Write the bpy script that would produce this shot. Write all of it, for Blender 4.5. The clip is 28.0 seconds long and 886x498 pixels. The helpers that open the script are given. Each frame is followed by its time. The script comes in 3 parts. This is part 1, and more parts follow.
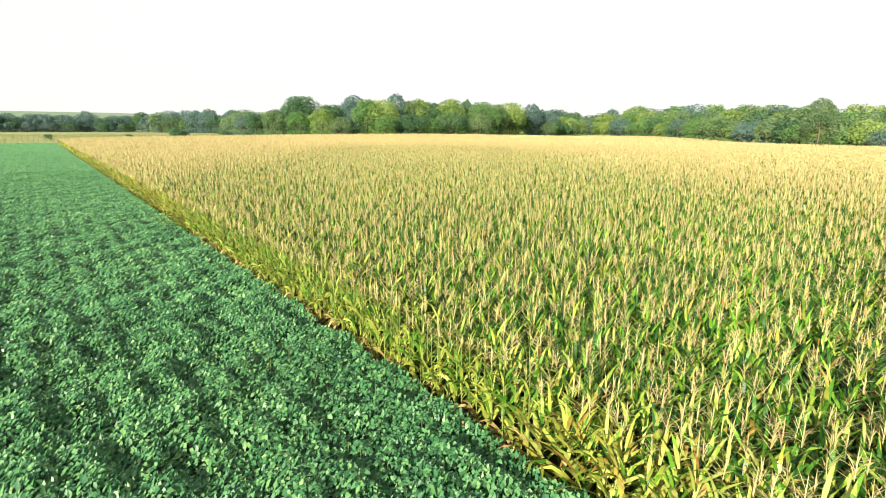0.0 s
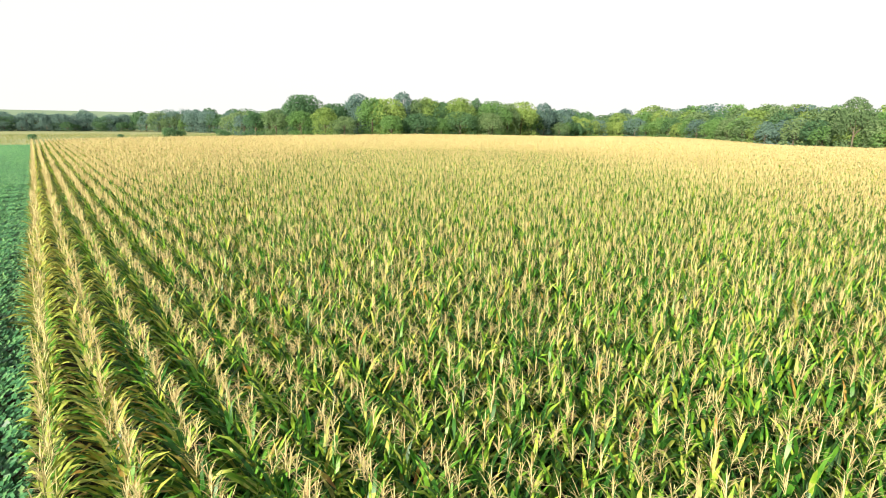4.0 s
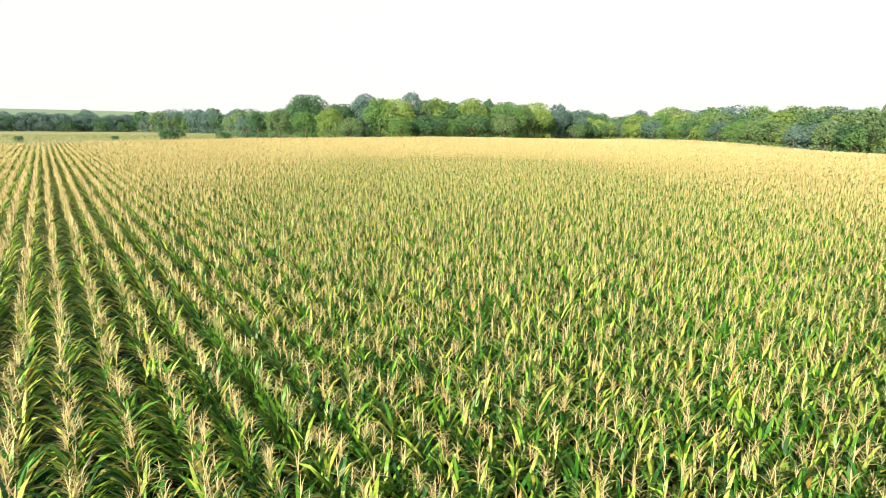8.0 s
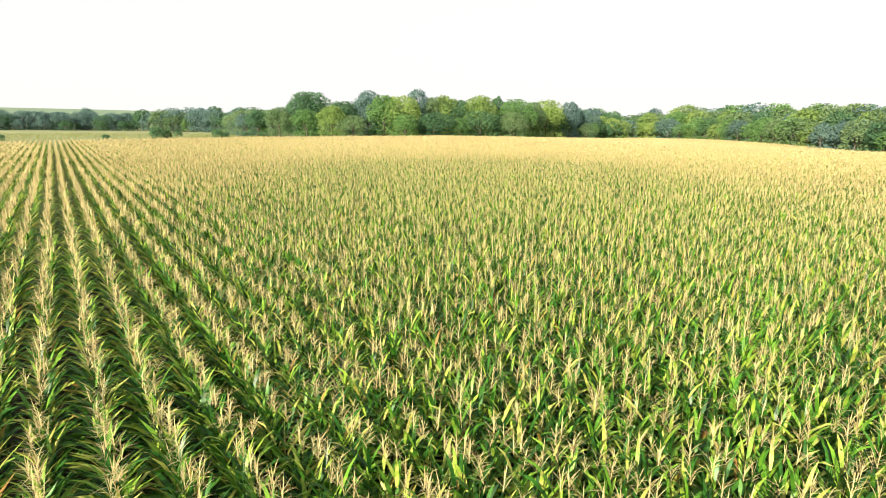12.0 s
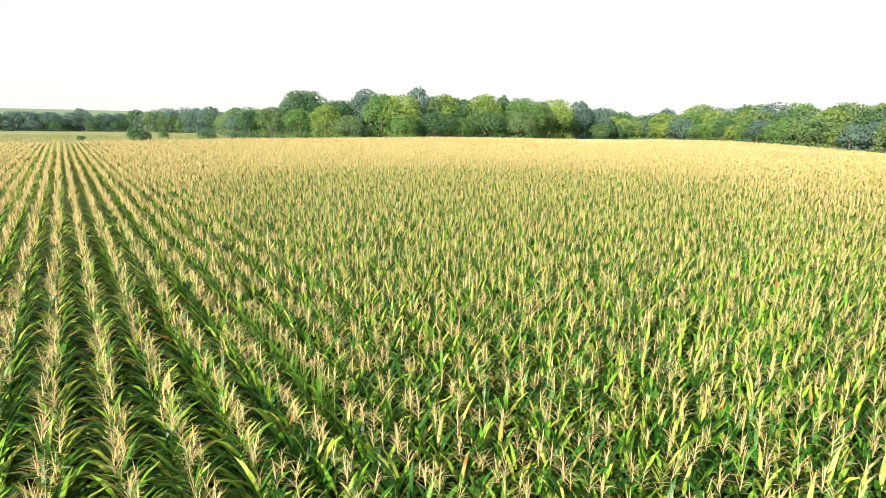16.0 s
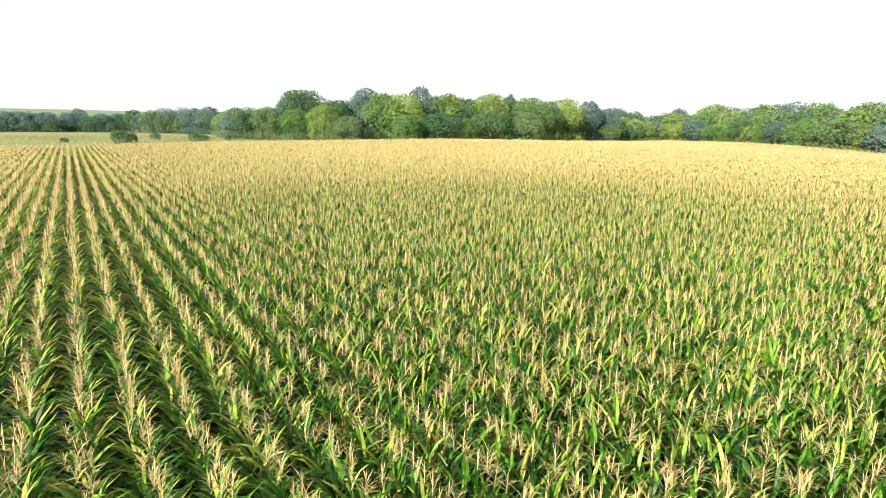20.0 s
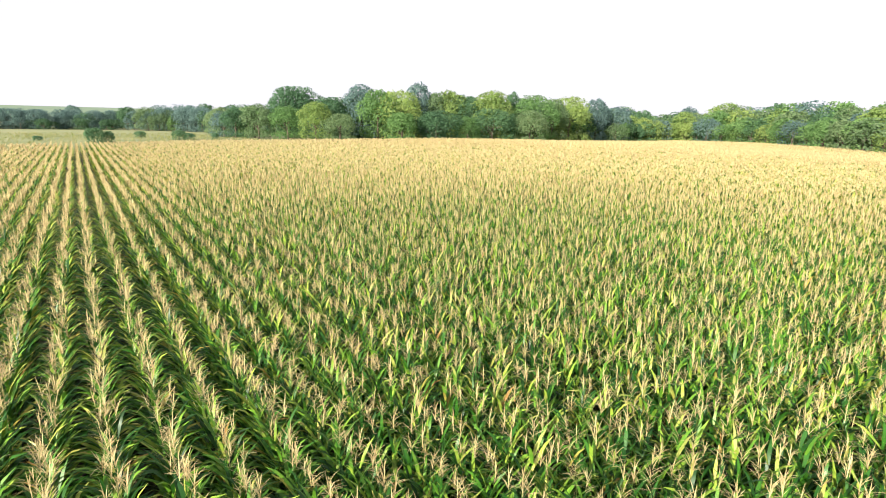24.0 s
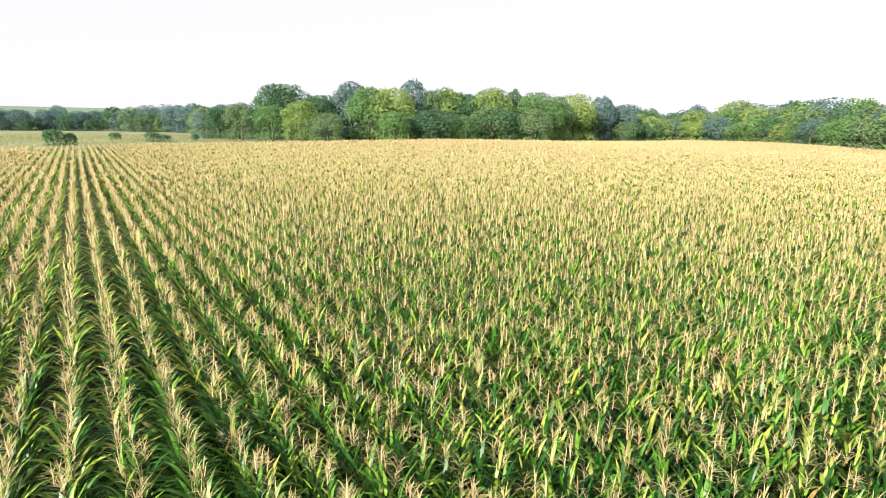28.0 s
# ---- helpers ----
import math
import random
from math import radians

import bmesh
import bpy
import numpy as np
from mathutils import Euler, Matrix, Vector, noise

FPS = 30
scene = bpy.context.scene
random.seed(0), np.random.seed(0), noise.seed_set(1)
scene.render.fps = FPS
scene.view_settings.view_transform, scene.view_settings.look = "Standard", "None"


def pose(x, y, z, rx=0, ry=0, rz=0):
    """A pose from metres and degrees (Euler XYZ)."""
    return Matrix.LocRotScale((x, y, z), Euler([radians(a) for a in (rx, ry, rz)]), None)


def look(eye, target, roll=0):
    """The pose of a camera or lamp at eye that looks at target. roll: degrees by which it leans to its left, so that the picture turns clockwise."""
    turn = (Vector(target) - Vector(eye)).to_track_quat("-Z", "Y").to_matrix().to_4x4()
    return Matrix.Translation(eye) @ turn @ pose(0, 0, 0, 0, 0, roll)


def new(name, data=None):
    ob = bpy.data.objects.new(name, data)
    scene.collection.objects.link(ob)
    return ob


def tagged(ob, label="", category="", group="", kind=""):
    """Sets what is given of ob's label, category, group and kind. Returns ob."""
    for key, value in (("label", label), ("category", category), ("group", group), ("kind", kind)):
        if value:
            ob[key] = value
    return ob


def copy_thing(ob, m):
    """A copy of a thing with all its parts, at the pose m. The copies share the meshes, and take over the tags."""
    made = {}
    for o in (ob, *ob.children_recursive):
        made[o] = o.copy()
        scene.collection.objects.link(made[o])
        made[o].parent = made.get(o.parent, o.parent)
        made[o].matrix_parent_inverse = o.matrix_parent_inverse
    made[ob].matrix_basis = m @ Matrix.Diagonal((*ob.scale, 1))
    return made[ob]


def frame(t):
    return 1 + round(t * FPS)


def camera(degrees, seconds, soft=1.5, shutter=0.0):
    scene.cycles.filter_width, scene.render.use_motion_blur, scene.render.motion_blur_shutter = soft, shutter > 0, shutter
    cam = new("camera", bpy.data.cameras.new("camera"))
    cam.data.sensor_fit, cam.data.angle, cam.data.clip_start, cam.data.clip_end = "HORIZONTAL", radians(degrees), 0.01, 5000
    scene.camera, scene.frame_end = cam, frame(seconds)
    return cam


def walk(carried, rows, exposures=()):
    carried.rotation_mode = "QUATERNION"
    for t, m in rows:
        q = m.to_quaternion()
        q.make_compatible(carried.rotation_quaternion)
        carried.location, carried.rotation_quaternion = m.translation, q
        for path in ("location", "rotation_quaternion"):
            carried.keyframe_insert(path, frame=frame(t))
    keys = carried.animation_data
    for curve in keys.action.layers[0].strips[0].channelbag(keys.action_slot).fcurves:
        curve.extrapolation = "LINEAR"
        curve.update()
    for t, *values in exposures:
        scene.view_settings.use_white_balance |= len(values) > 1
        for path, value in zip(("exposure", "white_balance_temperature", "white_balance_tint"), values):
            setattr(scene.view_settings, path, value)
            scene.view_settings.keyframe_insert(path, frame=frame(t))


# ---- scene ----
# World: y runs along the crop rows, x across them; the outermost corn row stands at x = 0.
cam = camera(78.7, 28.0, soft=1.0)
# seconds, eye, target, roll
PATH = [
    (0, (-5.853, -0.245, 5.811), (-4.676, 1.31, 5.367), 0.5),
    (0.5, (-5.244, 0.966, 5.807), (-4.067, 2.521, 5.362), 0.5),
    (1, (-4.569, 2.273, 5.836), (-3.394, 3.828, 5.391), 0.5),
    (1.5, (-3.81, 3.701, 5.879), (-2.635, 5.258, 5.435), 0.7),
    (2, (-3.013, 5.276, 5.932), (-1.841, 6.834, 5.487), 0.6),
    (2.5, (-2.157, 6.91, 5.907), (-0.988, 8.47, 5.461), 0.5),
    (3, (-1.283, 8.539, 5.961), (-0.116, 10.1, 5.514), 0.5),
    (3.5, (-0.399, 10.19, 6.013), (0.767, 11.752, 5.567), 0.6),
    (4, (0.37, 11.807, 6.04), (1.536, 13.37, 5.594), 0.6),
    (4.5, (1.153, 13.358, 6.083), (2.316, 14.923, 5.637), 0.7),
    (6.5, (4.369, 19.354, 6.501), (5.522, 20.926, 6.054), 0.7),
    (7, (5.088, 20.804, 6.57), (6.241, 22.377, 6.125), 0.8),
    (7.5, (5.732, 22.114, 6.646), (6.883, 23.689, 6.202), 0.8),
    (8, (6.306, 23.28, 6.707), (7.455, 24.856, 6.262), 0.8),
    (8.5, (6.923, 24.324, 6.732), (8.068, 25.902, 6.286), 0.8),
    (9, (7.523, 25.351, 6.703), (8.667, 26.93, 6.257), 0.8),
    (9.5, (8.157, 26.439, 6.668), (9.3, 28.019, 6.223), 0.8),
    (10, (8.901, 27.625, 6.626), (10.041, 29.207, 6.179), 0.8),
    (10.5, (9.773, 28.837, 6.567), (10.91, 30.42, 6.12), 0.8),
    (11, (10.756, 30.022, 6.469), (11.891, 31.607, 6.023), 0.8),
    (11.5, (11.788, 31.284, 6.414), (12.92, 32.871, 5.967), 0.8),
    (13.5, (16.245, 36.698, 6.051), (17.368, 38.291, 5.604), 0.8),
    (14, (17.472, 38.139, 6.083), (18.594, 39.733, 5.636), 0.8),
    (14.5, (18.878, 39.687, 6.133), (19.997, 41.284, 5.687), 0.8),
    (15, (20.235, 41.192, 6.174), (21.352, 42.79, 5.728), 0.8),
    (15.5, (21.519, 42.609, 6.216), (22.634, 44.208, 5.771), 0.8),
    (16, (22.71, 43.954, 6.243), (23.824, 45.555, 5.798), 0.8),
    (16.5, (23.841, 45.21, 6.268), (24.952, 46.813, 5.824), 0.8),
    (17, (24.898, 46.369, 6.301), (26.007, 47.974, 5.857), 0.8),
    (17.5, (25.755, 47.358, 6.391), (26.863, 48.963, 5.948), 0.9),
    (18, (26.569, 48.384, 6.472), (27.675, 49.99, 6.028), 0.9),
    (18.5, (27.327, 49.455, 6.561), (28.432, 51.062, 6.117), 0.9),
    (19, (28.009, 50.535, 6.627), (29.113, 52.142, 6.181), 1.0),
    (19.5, (28.647, 51.607, 6.662), (29.749, 53.215, 6.216), 0.8),
    (20, (29.317, 52.693, 6.655), (30.416, 54.303, 6.21), 0.8),
    (20.5, (29.989, 53.765, 6.604), (31.086, 55.377, 6.16), 0.9),
    (21, (30.791, 54.826, 6.576), (31.885, 56.44, 6.13), 0.9),
    (21.5, (31.75, 55.869, 6.513), (32.84, 57.485, 6.065), 0.7),
    (23.5, (36.182, 59.612, 6.756), (37.265, 61.231, 6.305), 1.0),
    (24, (37.441, 60.719, 6.744), (38.526, 62.337, 6.293), 1.0),
    (24.5, (38.784, 61.918, 6.744), (39.868, 63.537, 6.292), 0.9),
    (25, (40.072, 63.185, 6.739), (41.153, 64.806, 6.286), 0.9),
    (25.5, (41.339, 64.503, 6.774), (42.419, 66.124, 6.322), 0.8),
    (26, (42.513, 65.865, 6.814), (43.596, 67.486, 6.363), 0.8),
    (26.5, (43.59, 67.306, 6.847), (44.673, 68.925, 6.395), 0.9),
    (27, (44.559, 68.784, 6.877), (45.644, 70.402, 6.424), 0.8),
    (27.5, (45.456, 70.297, 6.832), (46.54, 71.915, 6.378), 0.8),
    (28, (46.373, 71.851, 6.846), (47.457, 73.47, 6.393), 0.8),
]


walk(cam, [(t, look(eye, target, roll)) for t, eye, target, roll in PATH], exposures=[(0, 1.53, 6750, 6), (14, 1.51, 6750, 7), (21, 1.52, 6600, 11), (24, 1.53, 6300, 15), (28, 1.5, 6150, 17)])

# ---- light ----
SUN_ELEVATION, SUN_SIDE = radians(19), Vector((-0.92, -0.39, 0)).normalized()
world = bpy.data.worlds.new("sky")
scene.world = world
world.use_nodes = True
sky = world.node_tree.nodes.new("ShaderNodeTexSky")
sky.sky_type, sky.sun_disc = "NISHITA", False
sky.sun_elevation, sky.sun_rotation = SUN_ELEVATION, math.atan2(SUN_SIDE.x, SUN_SIDE.y)
sky.air_density, sky.dust_density, sky.ozone_density = 1.0, 1.0, 1.0
backdrop_node = world.node_tree.nodes["Background"]
backdrop_node.inputs["Strength"].default_value = 0.075
# thin bright haze over the whole sky
haze = world.node_tree.nodes.new("ShaderNodeMix")
haze.data_type = "RGBA"
haze.inputs["Factor"].default_value = 0.96
haze.inputs["B"].default_value = (4.75, 4.7, 4.85, 1)
world.node_tree.links.new(sky.outputs["Color"], haze.inputs["A"])
world.node_tree.links.new(haze.outputs["Result"], backdrop_node.inputs["Color"])
sun = new("sun", bpy.data.lights.new("sun", "SUN"))
sun.data.energy, sun.data.angle, sun.data.color = 5.0, radians(0.6), (1.0, 0.92, 0.76)
toward = SUN_SIDE * math.cos(SUN_ELEVATION) + Vector((0, 0, math.sin(SUN_ELEVATION)))
sun.matrix_world = look(toward * 200, (0, 0, 0))


# ---- materials ----
def nodes_of(name):
    m = bpy.data.materials.new(name)
    m.use_nodes = True
    return m, m.node_tree.nodes, m.node_tree.links, m.node_tree.nodes["Principled BSDF"]


def ramp(nodes, stops):
    node = nodes.new("ShaderNodeValToRGB")
    el = node.color_ramp.elements
    while len(el) < len(stops):
        el.new(0.5)
    for e, (at, colour) in zip(el, stops):
        e.position, e.color = at, (*colour, 1)
    return node


def foliage(name, stops, translucent=0.35, rough=0.5, grain=6.0, by_object=0.0, patch=0.0, patch_size=0.02, gloss=0.4, island=1.0):
    """Leaves: colour from piece to piece and along each piece, with light passing through."""
    m, nodes, links, shader = nodes_of(name)
    geo = nodes.new("ShaderNodeNewGeometry")
    fine = nodes.new("ShaderNodeTexNoise")
    fine.inputs["Scale"].default_value, fine.inputs["Detail"].default_value = grain, 3
    links.new(geo.outputs["Position"], fine.inputs["Vector"])
    pick = nodes.new("ShaderNodeMath")
    pick.operation = "MULTIPLY_ADD"
    links.new(fine.outputs["Fac"], pick.inputs[0])
    pick.inputs[1].default_value = 1.5 - island
    each = nodes.new("ShaderNodeMath")
    each.operation = "MULTIPLY"
    each.inputs[1].default_value = island
    links.new(geo.outputs["Random Per Island"], each.inputs[0])
    links.new(each.outputs[0], pick.inputs[2])
    shift = nodes.new("ShaderNodeMath")
    shift.operation = "ADD"
    shift.inputs[1].default_value = -0.25
    links.new(pick.outputs[0], shift.inputs[0])
    value = shift.outputs[0]
    if by_object:
        info = nodes.new("ShaderNodeObjectInfo")
        more = nodes.new("ShaderNodeMath")
        more.operation = "MULTIPLY_ADD"
        links.new(info.outputs["Random"], more.inputs[0])
        more.inputs[1].default_value = by_object
        links.new(value, more.inputs[2])
        back = nodes.new("ShaderNodeMath")
        back.operation = "ADD"
        back.inputs[1].default_value = -by_object / 2
        links.new(more.outputs[0], back.inputs[0])
        value = back.outputs[0]
    if patch:
        wide = nodes.new("ShaderNodeTexNoise")
        wide.inputs["Scale"].default_value, wide.inputs["Detail"].default_value = patch_size, 4
        links.new(geo.outputs["Position"], wide.inputs["Vector"])
        more = nodes.new("ShaderNodeMath")
        more.operation = "MULTIPLY_ADD"
        links.new(wide.outputs["Fac"], more.inputs[0])
        more.inputs[1].default_value = patch
        links.new(value, more.inputs[2])
        back = nodes.new("ShaderNodeMath")
        back.operation = "ADD"
        back.inputs[1].default_value = -patch / 2
        links.new(more.outputs[0], back.inputs[0])
        value = back.outputs[0]
    tone = ramp(nodes, stops)
    links.new(value, tone.inputs["Fac"])
    links.new(tone.outputs["Color"], shader.inputs["Base Color"])
    shader.inputs["Roughness"].default_value = rough
    shader.inputs["Specular IOR Level"].default_value = gloss
    if translucent:
        glow = nodes.new("ShaderNodeBsdfTranslucent")
        links.new(tone.outputs["Color"], glow.inputs["Color"])
        mix = nodes.new("ShaderNodeMixShader")
        mix.inputs["Fac"].default_value = translucent
        links.new(shader.outputs[0], mix.inputs[1])
        links.new(glow.outputs[0], mix.inputs[2])
        links.new(mix.outputs[0], nodes["Material Output"].inputs["Surface"])
    return m


def earth(name, stops, scale, rough=0.95, bump=0.3, stretch=(1, 1, 1), second=9.0):
    """Soil and turf: two scales of noise, with relief."""
    m, nodes, links, shader = nodes_of(name)
    geo, size = nodes.new("ShaderNodeNewGeometry"), nodes.new("ShaderNodeMapping")
    size.inputs["Scale"].default_value = stretch
    links.new(geo.outputs["Position"], size.inputs["Vector"])
    a, b = nodes.new("ShaderNodeTexNoise"), nodes.new("ShaderNodeTexNoise")
    a.inputs["Scale"].default_value, a.inputs["Detail"].default_value = scale, 6
    b.inputs["Scale"].default_value, b.inputs["Detail"].default_value = scale * second, 5
    mix = nodes.new("ShaderNodeMix")
    mix.inputs["Factor"].default_value = 0.45
    for n in (a, b):
        links.new(size.outputs[0], n.inputs["Vector"])
    links.new(a.outputs["Fac"], mix.inputs["A"])
    links.new(b.outputs["Fac"], mix.inputs["B"])
    tone = ramp(nodes, stops)
    links.new(mix.outputs["Result"], tone.inputs["Fac"])
    links.new(tone.outputs["Color"], shader.inputs["Base Color"])
    shader.inputs["Roughness"].default_value = rough
    relief = nodes.new("ShaderNodeBump")
    relief.inputs["Strength"].default_value = bump
    links.new(b.outputs["Fac"], relief.inputs["Height"])
    links.new(relief.outputs[0], shader.inputs["Normal"])
    return m


CORN_LEAF = foliage("corn_leaf", [(0.0, (0.007, 0.04, 0.005)), (0.38, (0.025, 0.105, 0.009)), (0.74, (0.1, 0.225, 0.018)), (0.94, (0.25, 0.345, 0.04)), (1.0, (0.4, 0.39, 0.1))], 0.07, 0.42, patch=0.35, gloss=0.27)
# yellowed leaves; also given to far green ones to paint in their sheen
CORN_DRY_SHEEN = foliage("corn_dry_sheen_leaf", [(0.0, (0.3, 0.16, 0.04)), (0.14, (0.32, 0.29, 0.05)), (0.7, (0.29, 0.36, 0.06)), (1.0, (0.43, 0.43, 0.13))], 0.3, 0.6)
CORN_TASSEL = foliage("corn_tassel", [(0.0, (0.37, 0.21, 0.115)), (0.2, (0.41, 0.31, 0.15)), (0.55, (0.465, 0.39, 0.185)), (1.0, (0.54, 0.485, 0.255))], 0.2, 0.75, patch=0.3, gloss=0.2, island=0.6)
CORN_STALK = foliage("corn_stalk", [(0.0, (0.07, 0.12, 0.025)), (0.6, (0.13, 0.16, 0.035)), (1.0, (0.24, 0.19, 0.07))], 0.0, 0.6)
CORN_DEAD = foliage("corn_dead_leaf", [(0.0, (0.2, 0.1, 0.035)), (0.4, (0.38, 0.25, 0.09)), (1.0, (0.5, 0.4, 0.18))], 0.2, 0.7)
SOY_LEAF = foliage("soybean_leaf", [(0.0, (0.014, 0.066, 0.033)), (0.5, (0.049, 0.165, 0.062)), (0.82, (0.115, 0.26, 0.092)), (1.0, (0.2, 0.335, 0.125))], 0.22, 0.45, patch=0.3, patch_size=0.3, gloss=0.3, island=0.8)
SOY_STEM = foliage("soybean_stem", [(0.0, (0.1, 0.14, 0.04)), (1.0, (0.2, 0.2, 0.07))], 0.0, 0.7)
SOIL = earth("field_soil", [(0.3, (0.022, 0.017, 0.013)), (0.7, (0.05, 0.038, 0.027))], 1.5)
MEADOW = earth("meadow_turf", [(0.3, (0.1, 0.14, 0.045)), (0.5, (0.18, 0.2, 0.075)), (0.72, (0.3, 0.28, 0.13))], 0.05)
# distance haze over the hill is mixed into this muted, bluish green
HILL_CROP = earth("hill_crop", [(0.3, (0.1, 0.16, 0.095)), (0.7, (0.14, 0.205, 0.115))], 0.01, stretch=(1, 0.25, 1))
BARK = earth("tree_bark", [(0.3, (0.05, 0.04, 0.03)), (0.7, (0.16, 0.125, 0.09))], 1.2, bump=0.6, stretch=(1, 1, 0.2))
GRASS = foliage("meadow_grass", [(0.0, (0.1, 0.16, 0.03)), (0.5, (0.22, 0.25, 0.07)), (1.0, (0.42, 0.36, 0.16))], 0.3, 0.6, patch=0.5)
# all tones carry extra blue as painted distance haze, the bluish one most
CROWNS = {
    "deep green": foliage("leaf_deep_green", [(0.0, (0.058, 0.125, 0.072)), (0.5, (0.092, 0.19, 0.092)), (1.0, (0.15, 0.262, 0.118))], 0.55, 0.6, 0.5, 0.38, gloss=0.2, island=0.3),
    "yellow-green": foliage("leaf_yellow_green", [(0.0, (0.137, 0.222, 0.071)), (0.5, (0.239, 0.342, 0.097)), (1.0, (0.388, 0.479, 0.148))], 0.55, 0.6, 0.5, 0.38, gloss=0.2, island=0.3),
    "blue-green": foliage("leaf_hazy_blue_green", [(0.0, (0.09, 0.152, 0.145)), (0.5, (0.132, 0.218, 0.195)), (1.0, (0.19, 0.29, 0.235))], 0.55, 0.6, 0.5, 0.38, gloss=0.2, island=0.3),
    "olive": foliage("leaf_olive", [(0.0, (0.093, 0.152, 0.078)), (0.5, (0.156, 0.245, 0.113)), (1.0, (0.263, 0.349, 0.166))], 0.55, 0.6, 0.5, 0.38, gloss=0.2, island=0.3),
    "fresh green": foliage("leaf_fresh_green", [(0.0, (0.087, 0.178, 0.067)), (0.5, (0.147, 0.275, 0.089)), (1.0, (0.242, 0.391, 0.142))], 0.55, 0.6, 0.5, 0.38, gloss=0.2, island=0.3),
}

rng = np.random.default_rng(7)


# ---- shape helpers ----
def mesh_of(name, verts, faces, slots, materials):
    """A mesh from arrays: verts (n, 3), triangles (m, 3), a material slot for each triangle."""
    me = bpy.data.meshes.new(name)
    verts, faces = np.ascontiguousarray(verts, np.float32), np.ascontiguousarray(faces, np.int32)
    me.vertices.add(len(verts))
    me.vertices.foreach_set("co", verts.ravel())
    me.loops.add(faces.size)
    me.loops.foreach_set("vertex_index", faces.ravel())
    me.polygons.add(len(faces))
    me.polygons.foreach_set("loop_start", np.arange(0, faces.size, 3, dtype=np.int32))
    me.polygons.foreach_set("material_index", np.ascontiguousarray(slots, np.int32))
    me.update(calc_edges=True)
    for m in materials:
        me.materials.append(m)
    return me


def part(name, data, parent, label="", m=None):
    ob = new(name, data)
    ob.parent = parent
    if m is not None:
        ob.matrix_basis = m
    return tagged(ob, label) if label else ob


def again(kind, m):
    """Another of a kind, at the pose and size m."""
    return copy_thing(kind, m @ Matrix.Diagonal((*(1 / s for s in kind.scale), 1)))


class Bag:
    """Collects strips and tubes as triangles with a material slot."""

    def __init__(self):
        self.v, self.f, self.s, self.n = [], [], [], 0

    def add(self, verts, faces, slot):
        self.v.append(np.asarray(verts, float))
        self.f.append(np.asarray(faces, int) + self.n)
        self.s.append(np.full(len(faces), slot))
        self.n += len(verts)
        return self

    def arrays(self):
        return np.concatenate(self.v), np.concatenate(self.f), np.concatenate(self.s)


def blade(base, turn, rise, droop, length, width, segments, twist=0.0):
    """A pointed leaf that leaves its stem upwards and arches over. rise and droop in radians."""
    out, side = np.array([math.cos(turn), math.sin(turn), 0]), np.array([-math.sin(turn), math.cos(turn), 0])
    p, verts = np.array(base, float), []
    for i in range(segments + 1):
        u = i / segments
        a = rise - droop * u * u
        w = width * (0.55 + 1.2 * u if u < 0.35 else 1.0 * (1 - ((u - 0.35) / 0.65) ** 1.6)) / 2
        roll = twist * u
        across = side * math.cos(roll) + np.array([0, 0, 1]) * math.sin(roll)
        if i == segments:
            verts.append(p.copy())
        else:
            verts += [p - across * w, p + across * w]
        p = p + (out * math.cos(a) + np.array([0, 0, 1]) * math.sin(a)) * length / segments
    faces = []
    for i in range(segments - 1):
        a = 2 * i
        faces += [(a, a + 1, a + 3), (a, a + 3, a + 2)]
    a = 2 * (segments - 1)
    faces.append((a, a + 1, a + 2))
    return np.array(verts), np.array(faces)


def tube(points, radii, sides):
    points, verts, faces = [Vector(p) for p in points], [], []
    for i, (p, r) in enumerate(zip(points, radii)):
        way = (points[min(i + 1, len(points) - 1)] - points[max(i - 1, 0)]).normalized()
        a = way.orthogonal().normalized()
        b = way.cross(a)
        for k in range(sides):
            t = 2 * math.pi * k / sides
            verts.append(p + (a * math.cos(t) + b * math.sin(t)) * r)
    for i in range(len(points) - 1):
        for k in range(sides):
            q, w = i * sides + k, i * sides + (k + 1) % sides
            faces += [(q, w, w + sides), (q, w + sides, q + sides)]
    return np.array([tuple(v) for v in verts]), np.array(faces)


# ---- the lie of the land ----
def ease(v):
    v = np.clip(v, 0, 1)
    return v * v * (3 - 2 * v)


def lie(x, y):
    x, y = np.asarray(x, float), np.asarray(y, float)
    east = -4.9 * ease((x - 130) / 150) * (1 - 0.64 * ease((y - 60) / 140))
    north = -1.0 * ease((y - 250) / 130)
    hill = 31 * ease((y - 620) / 950) * (1 - ease((x - 450) / 900))
    return east + north + hill


def lie_at(x, y):
    return float(lie(x, y))


def field_end(x):
    """The far end of the corn rows."""
    return np.interp(x, [0, 15, 60, 88, 140, 185, 240, 305], [160, 174, 197, 204, 215, 205, 222, 236])


def in_corn(x, y):
    east = np.interp(y, [-30, 10, 55, 90, 115, 160, 205, 240], [236, 240, 249, 260, 276, 300, 314, 300])
    return (x > -0.3) & (y < field_end(x)) & (x < east) & (y > -30)


def grid_lines(lo, hi, fine_lo, fine_hi, step, coarse):
    line = list(np.arange(fine_lo, fine_hi + 0.1, step))
    for start, end, way in ((fine_hi, hi, 1), (fine_lo, lo, -1)):
        at, gap = start, step
        while at * way < end * way:
            gap = min(gap * 1.35, coarse)
            at += gap * way
            line.append(at)
    return np.array(sorted(line))


